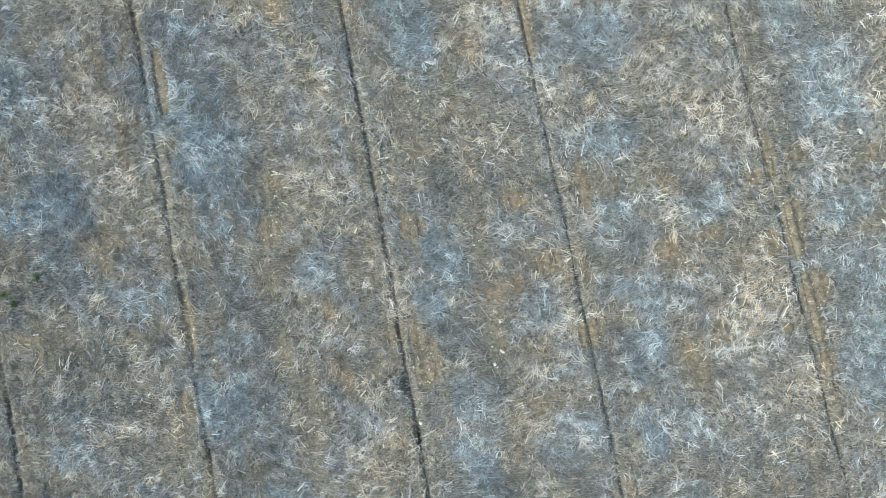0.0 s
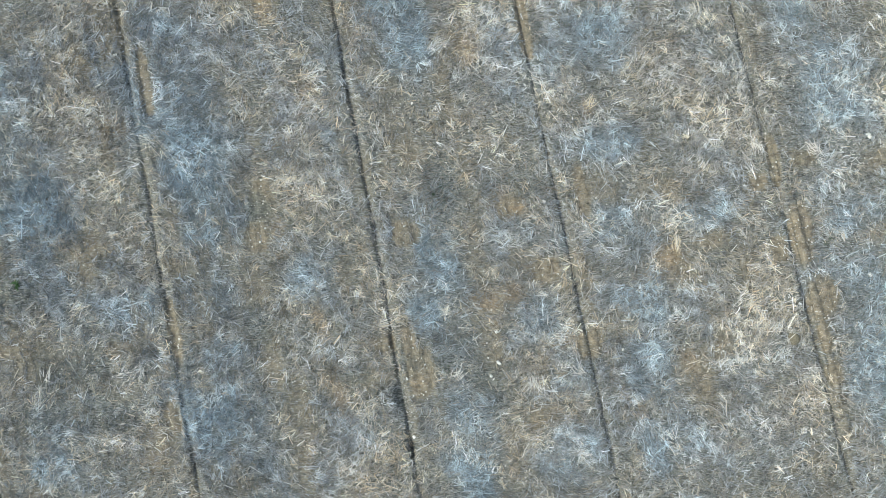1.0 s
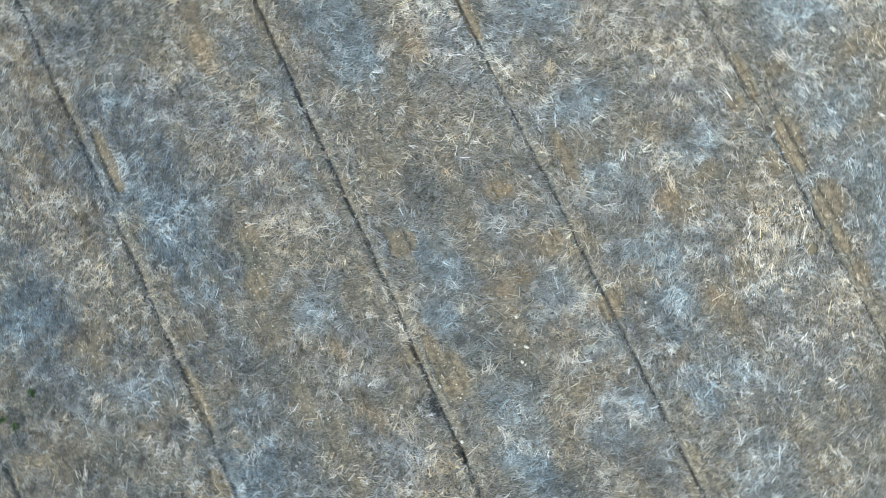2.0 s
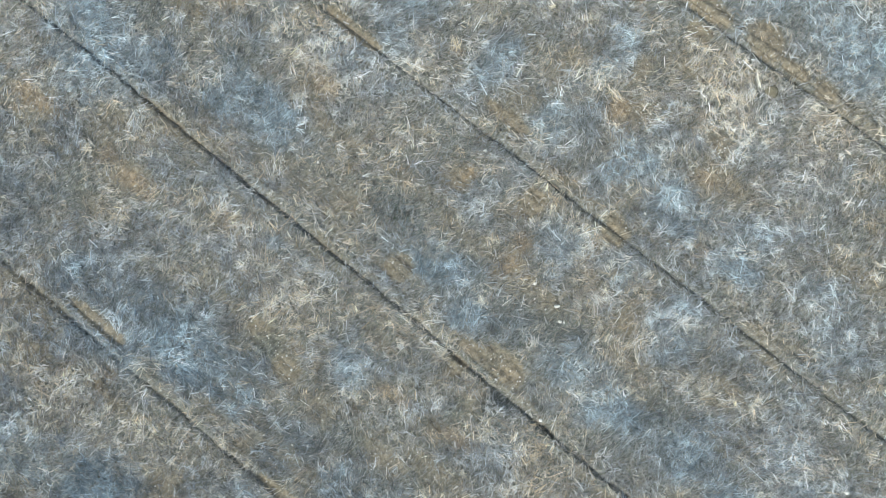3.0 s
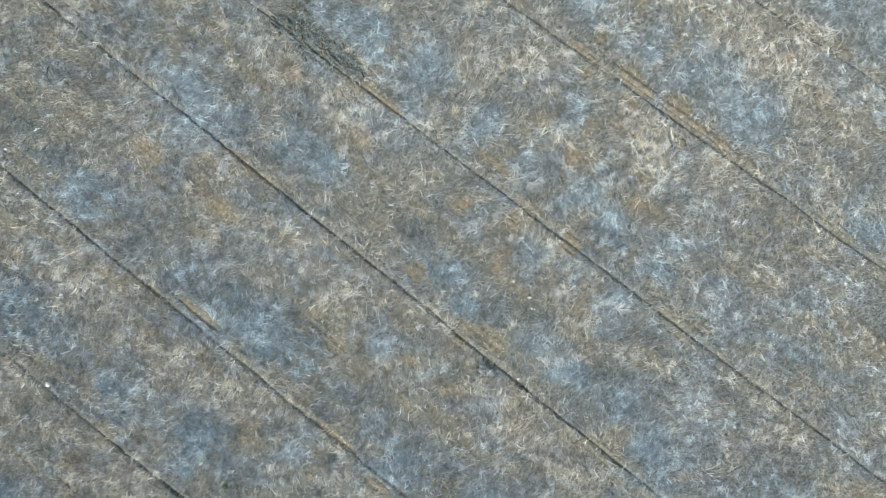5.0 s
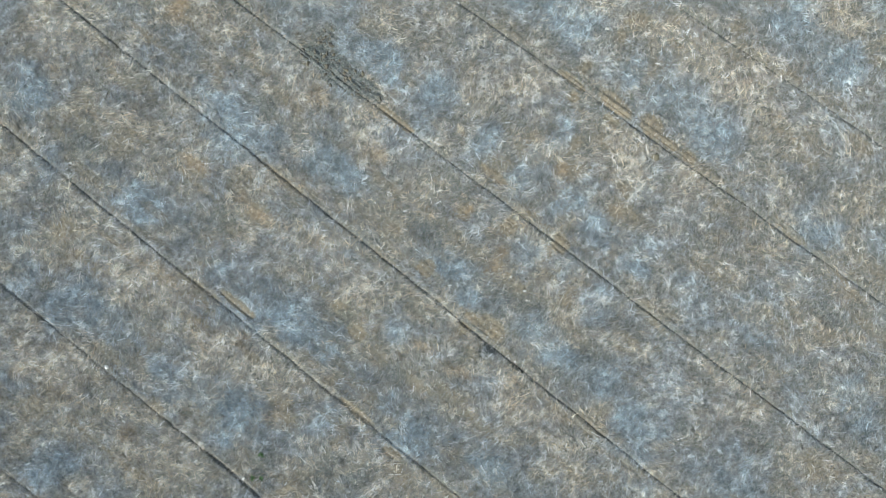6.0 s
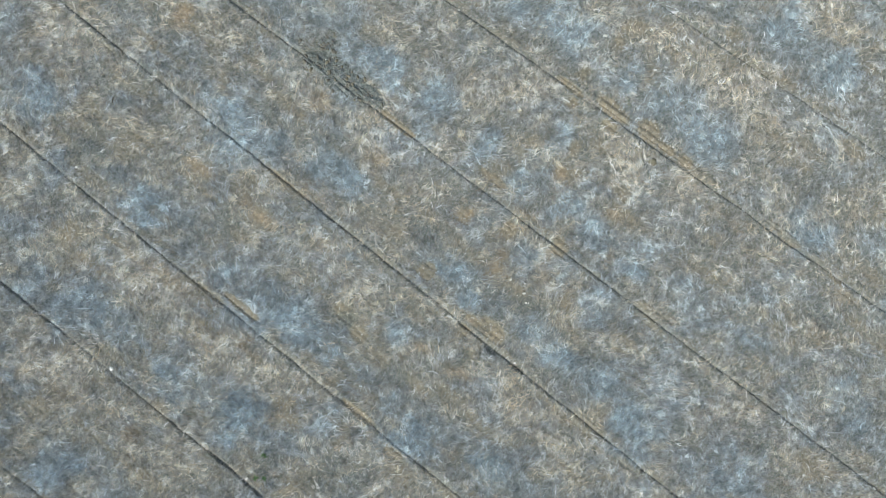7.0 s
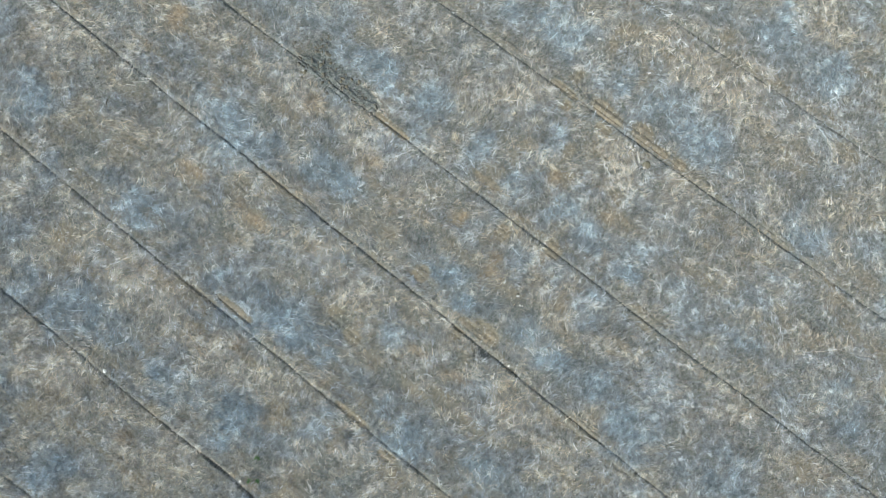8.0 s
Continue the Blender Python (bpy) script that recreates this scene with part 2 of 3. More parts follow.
class Plan:
    """All that is known of the field at places (u, v)."""

    def __init__(self, u, v):
        self.u, self.v = u, v
        dull = fbm(u * 0.42, v * 0.33, 3, 3)
        self.striped = np.maximum(smooth(0.1, 0.5, patches(STRIPED, u, v, 11, 0.35)), 0.6 * smooth(0.25, 0.75, patches(STRIPED_OUTER, u, v, 16, 0.5)))
        worn = np.maximum(patches(WORN, u, v, 17), patches(WORN_OUTER, u, v, 18))
        stray = smooth(0.34, 0.6, fbm(u * 1.5, v * 1.0, 21, 3))
        # wheel tracks run along the rows
        track = np.maximum(np.exp(-(((u + 2.55) / 0.2) ** 2)), np.exp(-(((u - 0.45) / 0.22) ** 2)))
        track = np.maximum(track * smooth(-0.1, 0.4, fbm(u * 2, v * 0.9, 24, 3)), smooth(0.3, 0.6, fbm(u * 2.6, v * 0.45, 25, 3)))
        self.bare = np.maximum(self.striped, np.maximum(0.85 * worn, np.maximum(0.55 * stray, 0.7 * track)))
        self.murky = np.maximum(patches(MURKY, u, v, 26), 0.45 * smooth(0.15, 0.6, fbm(u * 1.5, v * 1.3, 27, 3)))
        mats = np.maximum(np.maximum(patches(MATS, u, v, 12), patches(MATS_EAST, u, v, 19)), patches(MATS_OUTER, u, v, 20))
        self.mat = np.maximum(mats * (0.72 + 0.7 * fbm(u * 1.9, v * 1.7, 33, 3)), 0.4 * smooth(0.15, 0.6, fbm(u * 0.9, v * 0.8, 31, 2))) * (1 - 0.8 * self.striped)
        self.pale = np.maximum(np.maximum(patches(PALE, u, v, 13), patches(PALE_OUTER, u, v, 22)) * (0.75 + 0.5 * fbm(u * 1.9, v * 1.9, 34, 2)), 0.5 * smooth(0.25, 0.7, fbm(u * 1.2, v * 1.0, 61, 2)))
        self.rust = np.maximum(patches(RUSTY, u, v, 23), 0.4 * smooth(0.5, 0.8, fbm(u * 1.3, v * 1.1, 62, 2)))
        self.dull = dull
        # the straw fell in short swirls across the rows
        p, q = 0.63 * u - 0.777 * v, 0.777 * u + 0.63 * v
        self.wave = fbm(p * 1.4, q * 3.4 + 0.5 * np.sin(p * 1.7), 28, 3)
        # each pass of the drill left a mouldy band on one side of its seam and a pale one on the other
        band = np.zeros_like(u)
        for k in range(len(SEAMS)):
            d = seam_distance(u, v, k)
            band = band + np.exp(-(((d - 0.95) / 0.5) ** 2)) - np.exp(-(((d + 0.8) / 0.5) ** 2))
        band = band * np.clip(0.65 + 1.2 * fbm(u * 0.5, v * 0.6, 63, 2), 0, 1.3) + 0.3 * fbm(u * 1.6, v * 1.6, 64, 2)
        mouldy, bleached = np.maximum(0, band), np.maximum(0, -band)
        self.mat = np.clip(self.mat * (1 - 0.5 * bleached) + 0.32 * mouldy * (1 - self.striped), 0, 1.2)
        self.pale = np.clip(self.pale * (1 - 0.5 * mouldy) + 0.3 * bleached, 0, 1.2)
        self.murky = np.maximum(self.murky, 0.4 * mouldy)
        self.wave = self.wave + 0.12 * band
        self.murky = self.murky * (1 - 0.7 * np.clip(self.mat, 0, 1))
        # earth thrown up in lumps
        self.dug = smooth(0.1, 0.6, patches(DUG, u, v, 14, 0.4))
        self.murky = np.maximum(self.murky, 0.95 * self.dug)
        along, strip, height = np.zeros_like(u), np.zeros_like(u), np.zeros_like(u)
        for k, (_, _, depth) in enumerate(SEAMS):
            d = seam_distance(u, v, k)
            deep = (1 - 0.7 * self.dug) * 0.9 * depth * np.clip(0.95 + 1.2 * fbm(v * 0.9, v * 0 + 5.1 * k, 70 + k, 5), 0.3, 1.9)
            wide = 0.034 * (1 + 0.6 * fbm(v * 2.1, v * 0 + 1.1 * k, 90 + k, 3))
            height = height - deep * np.exp(-((d / wide) ** 2))
            height = height + (0.3 * np.exp(-(((d - 0.12) / 0.08) ** 2)) + 0.15 * np.exp(-(((d + 0.11) / 0.07) ** 2))) * depth * (1 + fbm(u * 6, v * 4, 95, 2))
            strip = np.maximum(strip, np.exp(-(((d - 0.13) / 0.13) ** 2)) * smooth(0.0, 0.4, fbm(u * 3, v * 0.9, 120 + k, 3)))
            along = np.maximum(along, np.exp(-((d / 0.1) ** 2)) * np.clip(0.8 + 0.9 * fbm(v * 1.7, v * 0 + 2.3 * k, 110 + k, 3), 0, 1))
        self.seam = along
        self.bare = np.maximum(self.bare, 0.65 * strip)
        # a trodden hollow in one seam
        pit = np.exp(-(((u + 0.99) / 0.085) ** 2) - (((v + 1.93) / 0.17) ** 2)) + 0.55 * np.exp(-(((u + 1.12) / 0.16) ** 2) - (((v + 1.83) / 0.13) ** 2))
        pit = pit + 0.7 * np.exp(-(((u + 0.93) / 0.06) ** 2) - (((v + 2.75) / 0.16) ** 2))
        height = height - 0.15 * pit
        self.pit = np.clip(pit, 0, 1)
        # drill rows, 15 cm apart, show where the litter is thin
        across = (u - drift_at(u) * v + 0.012 * fbm(u, v * 0.8, 5, 2)) / 0.15
        groove = np.exp(-(((np.abs(across - np.floor(across) - 0.5)) / 0.2) ** 2)) * (0.8 + 0.5 * fbm(u * 1.5, v * 1.5, 8, 2))
        height = height - (0.03 * self.striped + 0.006 * self.bare) * groove
        height = height + 0.03 * fbm(u * 0.35, v * 0.35, 1, 2) + 0.012 * fbm(u * 1.8, v * 1.8, 2, 3) + 0.018 * fbm(u * 6, v * 6, 4, 2)
        lumps = np.abs(fbm(u * 7.5, v * 6.5, 15, 3))
        height = height + self.dug * (0.13 * lumps - 0.03)
        self.height = height


# ---- materials ----
def node(tree, kind, **inputs):
    n = tree.nodes.new(kind)
    for key, value in inputs.items():
        n.inputs[key.replace("_", " ")].default_value = value
    return n


def ramp(tree, stops):
    n = tree.nodes.new("ShaderNodeValToRGB")
    el_ = n.color_ramp.elements
    while len(el_) < len(stops):
        el_.new(0.5)
    for e, (p_, c) in zip(el_, stops):
        e.position, e.color = p_, (*c, 1)
    return n


def mix(tree, fac, a, b, blend="MIX"):
    n = tree.nodes.new("ShaderNodeMix")
    n.data_type, n.blend_type = "RGBA", blend
    for sock, value in ((n.inputs[0], fac), (n.inputs[6], a), (n.inputs[7], b)):
        if isinstance(value, bpy.types.NodeSocket):
            tree.links.new(value, sock)
        else:
            sock.default_value = value if not isinstance(value, tuple) else (*value, 1)
    return n.outputs[2]


def material(name, rough=0.85):
    m = bpy.data.materials.new(name)
    m.use_nodes = True
    b = m.node_tree.nodes["Principled BSDF"]
    b.inputs["Roughness"].default_value = rough
    b.inputs["Specular IOR Level"].default_value = 0.25
    return m, m.node_tree, b


def soil_material():
    m, t, b = material("field_soil", 0.95)
    L = t.links.new
    co = t.nodes.new("ShaderNodeTexCoord").outputs["Object"]

    def noise_at(scale, detail=4, rough=0.6):
        n = node(t, "ShaderNodeTexNoise", Scale=scale, Detail=detail, Roughness=rough)
        L(co, n.inputs["Vector"])
        return n.outputs["Fac"]

    at = t.nodes.new("ShaderNodeAttribute")
    at.attribute_name = "plan"
    sep = t.nodes.new("ShaderNodeSeparateColor")
    L(at.outputs["Color"], sep.inputs[0])
    bare, mat_, dark_and_shade = sep.outputs[0], sep.outputs[1], sep.outputs[2]
    base = ramp(t, [(0.3, (0.058, 0.057, 0.041)), (0.55, (0.118, 0.112, 0.08)), (0.75, (0.2, 0.184, 0.132))])
    L(noise_at(3.5, 6, 0.65), base.inputs[0])
    tan = ramp(t, [(0.3, (0.135, 0.107, 0.066)), (0.55, (0.225, 0.18, 0.115)), (0.75, (0.345, 0.284, 0.19))])
    L(noise_at(7, 6, 0.7), tan.inputs[0])
    c = mix(t, bare, base.outputs[0], tan.outputs[0])
    c = mix(t, mat_, c, (0.135, 0.17, 0.184))
    c = mix(t, at.outputs["Alpha"], c, (0.27, 0.19, 0.105))
    # dark patches, dug earth and the painted shade of the hollow
    c = mix(t, dark_and_shade, c, (0.058, 0.071, 0.06))
    # fine chaff and grit
    chaff = ramp(t, [(0.60, (0, 0, 0)), (0.74, (1, 1, 1))])
    L(noise_at(55, 3, 0.6), chaff.inputs[0])
    k = t.nodes.new("ShaderNodeMath")
    k.operation = "MULTIPLY"
    k.inputs[1].default_value = 0.5
    L(chaff.outputs[0], k.inputs[0])
    c = mix(t, k.outputs[0], c, (0.36, 0.33, 0.27))
    # rotted fibres trodden into the soil, lying all ways, thinner where the soil is bare
    cover = node(t, "ShaderNodeMath")
    cover.operation = "MULTIPLY_ADD"
    cover.inputs[1].default_value, cover.inputs[2].default_value = -0.75, 1.0
    L(bare, cover.inputs[0])
    fibres = ((0.3, (0.30, 0.298, 0.275)), (0.95, (0.05, 0.052, 0.045)), (1.5, (0.25, 0.262, 0.262)), (2.1, (0.34, 0.315, 0.265)), (2.6, (0.06, 0.058, 0.048)), (2.95, (0.27, 0.275, 0.27)))
    for k, (turn, tone) in enumerate(fibres):
        place = node(t, "ShaderNodeMapping", Rotation=(0, 0, turn), Scale=(13, 105, 19), Location=(3.7 * k, 1.9 * k, 0))
        L(co, place.inputs["Vector"])
        fibre = node(t, "ShaderNodeTexNoise", Scale=1.0, Detail=1.5, Roughness=0.5, Distortion=0.5)
        L(place.outputs[0], fibre.inputs["Vector"])
        thread = ramp(t, [(0.55, (0, 0, 0)), (0.66, (0.75, 0.75, 0.75))])
        L(fibre.outputs["Fac"], thread.inputs[0])
        much = node(t, "ShaderNodeMath")
        much.operation = "MULTIPLY"
        L(thread.outputs[0], much.inputs[0])
        L(cover.outputs[0], much.inputs[1])
        c = mix(t, much.outputs[0], c, tone)
    grain = ramp(t, [(0.32, (0.68, 0.68, 0.68)), (0.5, (0.97, 0.97, 0.97)), (0.7, (1.28, 1.27, 1.25))])
    L(noise_at(38, 5, 0.75), grain.inputs[0])
    c = mix(t, 1.0, c, grain.outputs[0], "MULTIPLY")
    crumb = ramp(t, [(0.34, (0.62, 0.62, 0.62)), (0.5, (0.98, 0.98, 0.98)), (0.66, (1.4, 1.38, 1.34))])
    L(noise_at(13, 4, 0.7), crumb.inputs[0])
    c = mix(t, 1.0, c, crumb.outputs[0], "MULTIPLY")
    L(c, b.inputs["Base Color"])
    bump = node(t, "ShaderNodeBump", Strength=1.0, Distance=0.035)
    L(noise_at(24, 7, 0.75), bump.inputs["Height"])
    L(bump.outputs[0], b.inputs["Normal"])
    return m


def straw_material():
    m, t, b = material("weathered_straw", 0.75)
    at = t.nodes.new("ShaderNodeAttribute")
    at.attribute_name = "tone"
    co = t.nodes.new("ShaderNodeTexCoord").outputs["Object"]
    n = node(t, "ShaderNodeTexNoise", Scale=45.0, Detail=3.0)
    t.links.new(co, n.inputs["Vector"])
    r = ramp(t, [(0.3, (0.72, 0.70, 0.68)), (0.7, (1.1, 1.1, 1.1))])
    t.links.new(n.outputs["Fac"], r.inputs[0])
    t.links.new(mix(t, 1.0, at.outputs["Color"], r.outputs[0], "MULTIPLY"), b.inputs["Base Color"])
    return m


def stone_material(name, lo, hi):
    m, t, b = material(name, 0.8)
    co = t.nodes.new("ShaderNodeTexCoord").outputs["Object"]
    n = node(t, "ShaderNodeTexNoise", Scale=30.0, Detail=5.0)
    t.links.new(co, n.inputs["Vector"])
    r = ramp(t, [(0.3, lo), (0.7, hi)])
    t.links.new(n.outputs["Fac"], r.inputs[0])
    info = t.nodes.new("ShaderNodeObjectInfo")
    dim = ramp(t, [(0.0, (0.8, 0.79, 0.76)), (1.0, (1.0, 1.0, 1.0))])
    t.links.new(info.outputs["Random"], dim.inputs[0])
    t.links.new(mix(t, 1.0, r.outputs[0], dim.outputs[0], "MULTIPLY"), b.inputs["Base Color"])
    bump = node(t, "ShaderNodeBump", Strength=0.4, Distance=0.005)
    t.links.new(n.outputs["Fac"], bump.inputs["Height"])
    t.links.new(bump.outputs[0], b.inputs["Normal"])
    return m


SOIL = soil_material()
STRAW = straw_material()
FLINT = stone_material("pale_flint", (0.52, 0.50, 0.43), (0.72, 0.70, 0.64))


# ---- mesh helpers ----
def mesh_from(name, verts, quads, mat, colours=None, layer="tone", smooth_faces=True):
    """A mesh from arrays of places and of four-cornered faces."""
    me = bpy.data.meshes.new(name)
    me.vertices.add(len(verts))
    me.vertices.foreach_set("co", np.ascontiguousarray(verts, np.float32).ravel())
    me.loops.add(quads.size)
    me.loops.foreach_set("vertex_index", np.ascontiguousarray(quads, np.int32).ravel())
    me.polygons.add(len(quads))
    me.polygons.foreach_set("loop_start", np.arange(0, quads.size, quads.shape[1], dtype=np.int32))
    me.polygons.foreach_set("use_smooth", np.full(len(quads), smooth_faces))
    me.update(calc_edges=True)
    if colours is not None:
        a = me.color_attributes.new(layer, "FLOAT_COLOR", "POINT")
        a.data.foreach_set("color", np.ascontiguousarray(colours, np.float32).ravel())
    me.materials.append(mat)
    return me


def to_world(u, v, z):
    return np.stack([u * CU - v * SU, u * SU + v * CU, z], -1)


# ---- the ground: one sheet, fine where the drone flies, coarse to the horizon ----
HALF_U, HALF_V, RINGS = 12.6, 13.0, 31


def columns():
    """Places across: close beside the seams, wider between them."""
    a, out = -HALF_U, []
    while a < HALF_U:
        out.append(a)
        gap = min(abs(a - q[0]) for q in SEAMS)
        a += 0.0125 if gap < 0.1 else 0.022 if gap < 0.2 else 0.044
    return np.array(out)


def with_rings(inner):
    outer = np.cumsum(0.05 * 1.42 ** np.arange(1, RINGS + 1))
    return np.concatenate([inner[0] - outer[::-1], inner, inner[-1] + outer])


ACROSS, ALONG = columns(), np.arange(-HALF_V, HALF_V + 0.01, 0.084)


def ground():
    a, b_ = with_rings(ACROSS), with_rings(ALONG)
    u, v = np.meshgrid(a, b_)
    u = u + drift_at(u) * np.clip(v, -40, 40)
    nu, nv = len(a), len(b_)
    plan = Plan(u.ravel(), v.ravel())
    far = np.maximum(np.abs(plan.u) / HALF_U, np.abs(plan.v) / HALF_V)
    z = plan.height * np.where(far > 1.3, 0.0, 1.0)
    i = np.arange(nv * nu).reshape(nv, nu)
    quads = np.stack([i[:-1, :-1], i[:-1, 1:], i[1:, 1:], i[1:, :-1]], -1).reshape(-1, 4)
    # the pit term puts the hollow's shade into the soil colour
    dark_and_shade = np.clip(0.9 * plan.dug + 0.9 * plan.pit + 0.7 * plan.murky, 0, 1)
    col = np.stack([plan.bare, plan.mat, dark_and_shade, 0.7 * plan.rust], -1)
    ob = new("ground", mesh_from("ground", to_world(plan.u, plan.v, z), quads, SOIL, col, "plan"))
    tagged(ob, "bare brown stubble field soil with drill seams and shallow rows", "ground", kind="structure")
    k = RINGS
    fields = (plan.height, plan.bare, plan.striped, plan.mat, plan.pale, plan.rust, plan.dull, plan.seam, plan.pit, plan.dug, plan.murky, plan.wave)
    return np.stack([f.reshape(nv, nu)[k:-k, k:-k] for f in fields])


GRID = ground()


class Spot:
    """The fields at places (u, v), read between the points of the ground's mesh."""

    def __init__(self, u, v):
        self.u, self.v = u, v
        a = np.asarray(u)
        for _ in range(5):
            a = u - drift_at(a) * v
        i = np.clip(np.searchsorted(ACROSS, a) - 1, 0, len(ACROSS) - 2)
        j = np.clip(np.searchsorted(ALONG, v) - 1, 0, len(ALONG) - 2)
        fx = np.clip((a - ACROSS[i]) / (ACROSS[i + 1] - ACROSS[i]), 0, 1)
        fy = np.clip((v - ALONG[j]) / (ALONG[j + 1] - ALONG[j]), 0, 1)
        g = (GRID[:, j, i] * (1 - fx) + GRID[:, j, i + 1] * fx) * (1 - fy) + (GRID[:, j + 1, i] * (1 - fx) + GRID[:, j + 1, i + 1] * fx) * fy
        self.height, self.bare, self.striped, self.mat, self.pale, self.rust, self.dull, self.seam, self.pit, self.dug, self.murky, self.wave = g


# ---- litter ----
SOILED, MOULDY = np.array((0.165, 0.157, 0.125)), np.array((0.235, 0.29, 0.312))
BLUE = np.array((0.35, 0.43, 0.47))
TAN, GREY, FROST, WHITE, RUST = (np.array(c) for c in ((0.425, 0.37, 0.27), (0.365, 0.362, 0.345), (0.38, 0.417, 0.438), (0.5, 0.48, 0.445), (0.43, 0.3, 0.16)))


def litter_density(plan):
    """How thick the straw lies, 0 to 1."""
    thin = (0.9 + 0.7 * fbm(plan.u * 2.2, plan.v * 1.9, 51, 3) + 0.5 * fbm(plan.u * 5.0, plan.v * 4.6, 54, 2) + 1.05 * fbm(plan.u * 10.0, plan.v * 10.0, 57, 2)) * (1 - 0.7 * plan.murky)
    thin = thin * (1 - 0.3 * plan.rust) * (1 - 0.34 * np.clip(plan.u / 6, -1, 1)) * (1 + 0.5 * plan.wave)
    d = thin * (1 - 0.88 * plan.bare) * (1 - 0.75 * plan.striped) + 0.4 * plan.mat + 0.22 * plan.pale
    d = np.clip(d * (1 - 0.75 * plan.seam) * (1 - 0.97 * plan.dug) * (1 - 0.9 * plan.pit), 0.05, 1.2) / 1.2
    # the swath where the straw was dropped, thinner beyond it
    c, s_ = math.cos(radians(51)), math.sin(radians(51))
    p, q = plan.u * c - plan.v * s_, plan.u * s_ + plan.v * c
    swath = 1 - 0.9 * smooth(0, 3.5, np.abs(p) - 11.4) - 0.9 * smooth(0, 3.5, np.abs(q - 0.4) - 7.2)
    return d * np.clip(swath, 0.04, 1)


def scatter(strew, plan):
    return np.maximum(strew * (1 - 0.9 * plan.dug) * (1 - 0.6 * plan.striped) * (1 - 0.6 * plan.bare), litter_density(plan))


def tube_faces(rings):
    return [(3 * k + j, 3 * k + j + 1, 3 * k + 4 + j, 3 * k + 3 + j) for k in range(rings - 1) for j in range(2)]


def straw_litter(name, count, seed, bent, typical=0.086, strew=0.0, thick=0.0035, split=False, soiled=0.52):
    """Loose stalks of two sloping sides each, like split straw; bent ones are leaf blades with a kink in the middle, split ones run to a point."""
    rng = np.random.default_rng(seed)
    u, v = rng.uniform(-12.4, 12.4, 3 * count), rng.uniform(-12.8, 12.8, 3 * count)
    idx = np.flatnonzero(rng.random(len(u)) < scatter(strew, Spot(u, v)))
    u, v = u[idx], v[idx]
    # some stalks lie combed together
    lay = fbm(u * 1.1, v * 1.1, 77, 2) * 2.4
    ang = np.where(rng.random(len(u)) < 0.35, lay + rng.normal(0, 0.5, len(u)), rng.uniform(0, math.pi, len(u)))
    shade = rng.normal(0, 0.24, len(u))
    crowd = np.minimum(rng.geometric(0.65, len(u)), 5)
    pick = np.repeat(np.arange(len(u)), crowd)[:count]
    n = len(pick)
    ang = ang[pick] + rng.normal(0, 0.22, n)
    shade = shade[pick] + rng.normal(0, 0.12, n)
    spread = 0.16 * typical
    u, v = u[pick] + rng.normal(0, spread, n), v[pick] + rng.normal(0, spread, n)
    plan = Spot(u, v)
    length = np.clip(typical * rng.lognormal(0, 0.38, n), 0.015, 0.3)
    tilt = rng.normal(0, 0.1, n)
    r = rng.uniform(0.75, 1.3, n) * thick
    lift = r + rng.random(n) ** 1.6 * (0.02 + 0.03 * np.clip(plan.mat + plan.pale, 0, 1)) + np.abs(np.sin(tilt)) * length * 0.5
    mid = np.stack([u, v, plan.height + lift], -1)
    d = np.stack([np.cos(ang) * np.cos(tilt), np.sin(ang) * np.cos(tilt), np.sin(tilt)], -1)
    side = np.stack([-np.sin(ang), np.cos(ang), 0 * ang], -1)
    up = np.cross(d, side)
    up[up[:, 2] < 0] *= -1
    stations = (-0.5, 0.0, 0.5) if bent else (-0.5, 0.5)
    kink = rng.normal(0, 0.11, n) * length
    rings = []
    for j, k in enumerate(stations):
        c = mid + d * (k * length)[:, None]
        rr = r
        if bent:
            c = c + side * (kink * (1 - 4 * k * k))[:, None]
            rr = r * (1.1, 1.0, 0.7)[j]
        for s_, z_ in ((-1, -0.45), (0, 0.9), (1, -0.45)):
            if not (split and j == 1 and s_):
                rings.append(c + side * (s_ * rr)[:, None] + up * (z_ * rr)[:, None])
    verts = np.stack(rings, 1)
    m = verts.shape[1]
    corners = np.array([(0, 1, 3), (1, 2, 3)] if split else tube_faces(len(stations)))
    quads = (np.arange(n)[:, None, None] * m + corners[None]).reshape(-1, corners.shape[1])
    w = rng.random((n, 1))
    col = np.where(w < 0.35, GREY, TAN)
    blue = 0.8 * plan.mat - 0.5 * plan.bare - 0.5 * plan.pale - 0.25 * plan.dull + 1.0 * plan.wave + 0.8 * fbm(u * 3.1, v * 2.7, 45, 4)
    frosty = 0.92 * smooth(-0.5, 0.5, blue + rng.normal(0, 0.2, n))[:, None]
    deep_blue = np.clip(1.2 * plan.mat - 0.1, 0, 1)[:, None]
    col = col * (1 - frosty) + (FROST * (1 - deep_blue) + BLUE * deep_blue) * frosty
    white = rng.random((n, 1)) < 0.13 + 0.32 * plan.pale[:, None]
    col = np.where(white, 0.3 * col + 0.7 * WHITE, col)
    rust = rng.random((n, 1)) < 0.05 + 0.25 * smooth(0.15, 0.5, fbm(u * 2.1, v * 1.6, 47, 3))[:, None] + 0.2 * plan.bare[:, None] + 0.6 * plan.rust[:, None] + 0.25 * np.maximum(0, -plan.wave[:, None])
    col = np.where(rust, 0.45 * col + 0.55 * RUST, col)
    # straw on the dark patches mixed at random towards dark grey-green
    darkened = 0.6 * plan.murky[:, None] * rng.random((n, 1))
    col = col * (1 - darkened) + np.array((0.12, 0.148, 0.138)) * darkened
    stain = soiled * rng.random((n, 1)) * (1 - 0.5 * plan.pale[:, None])
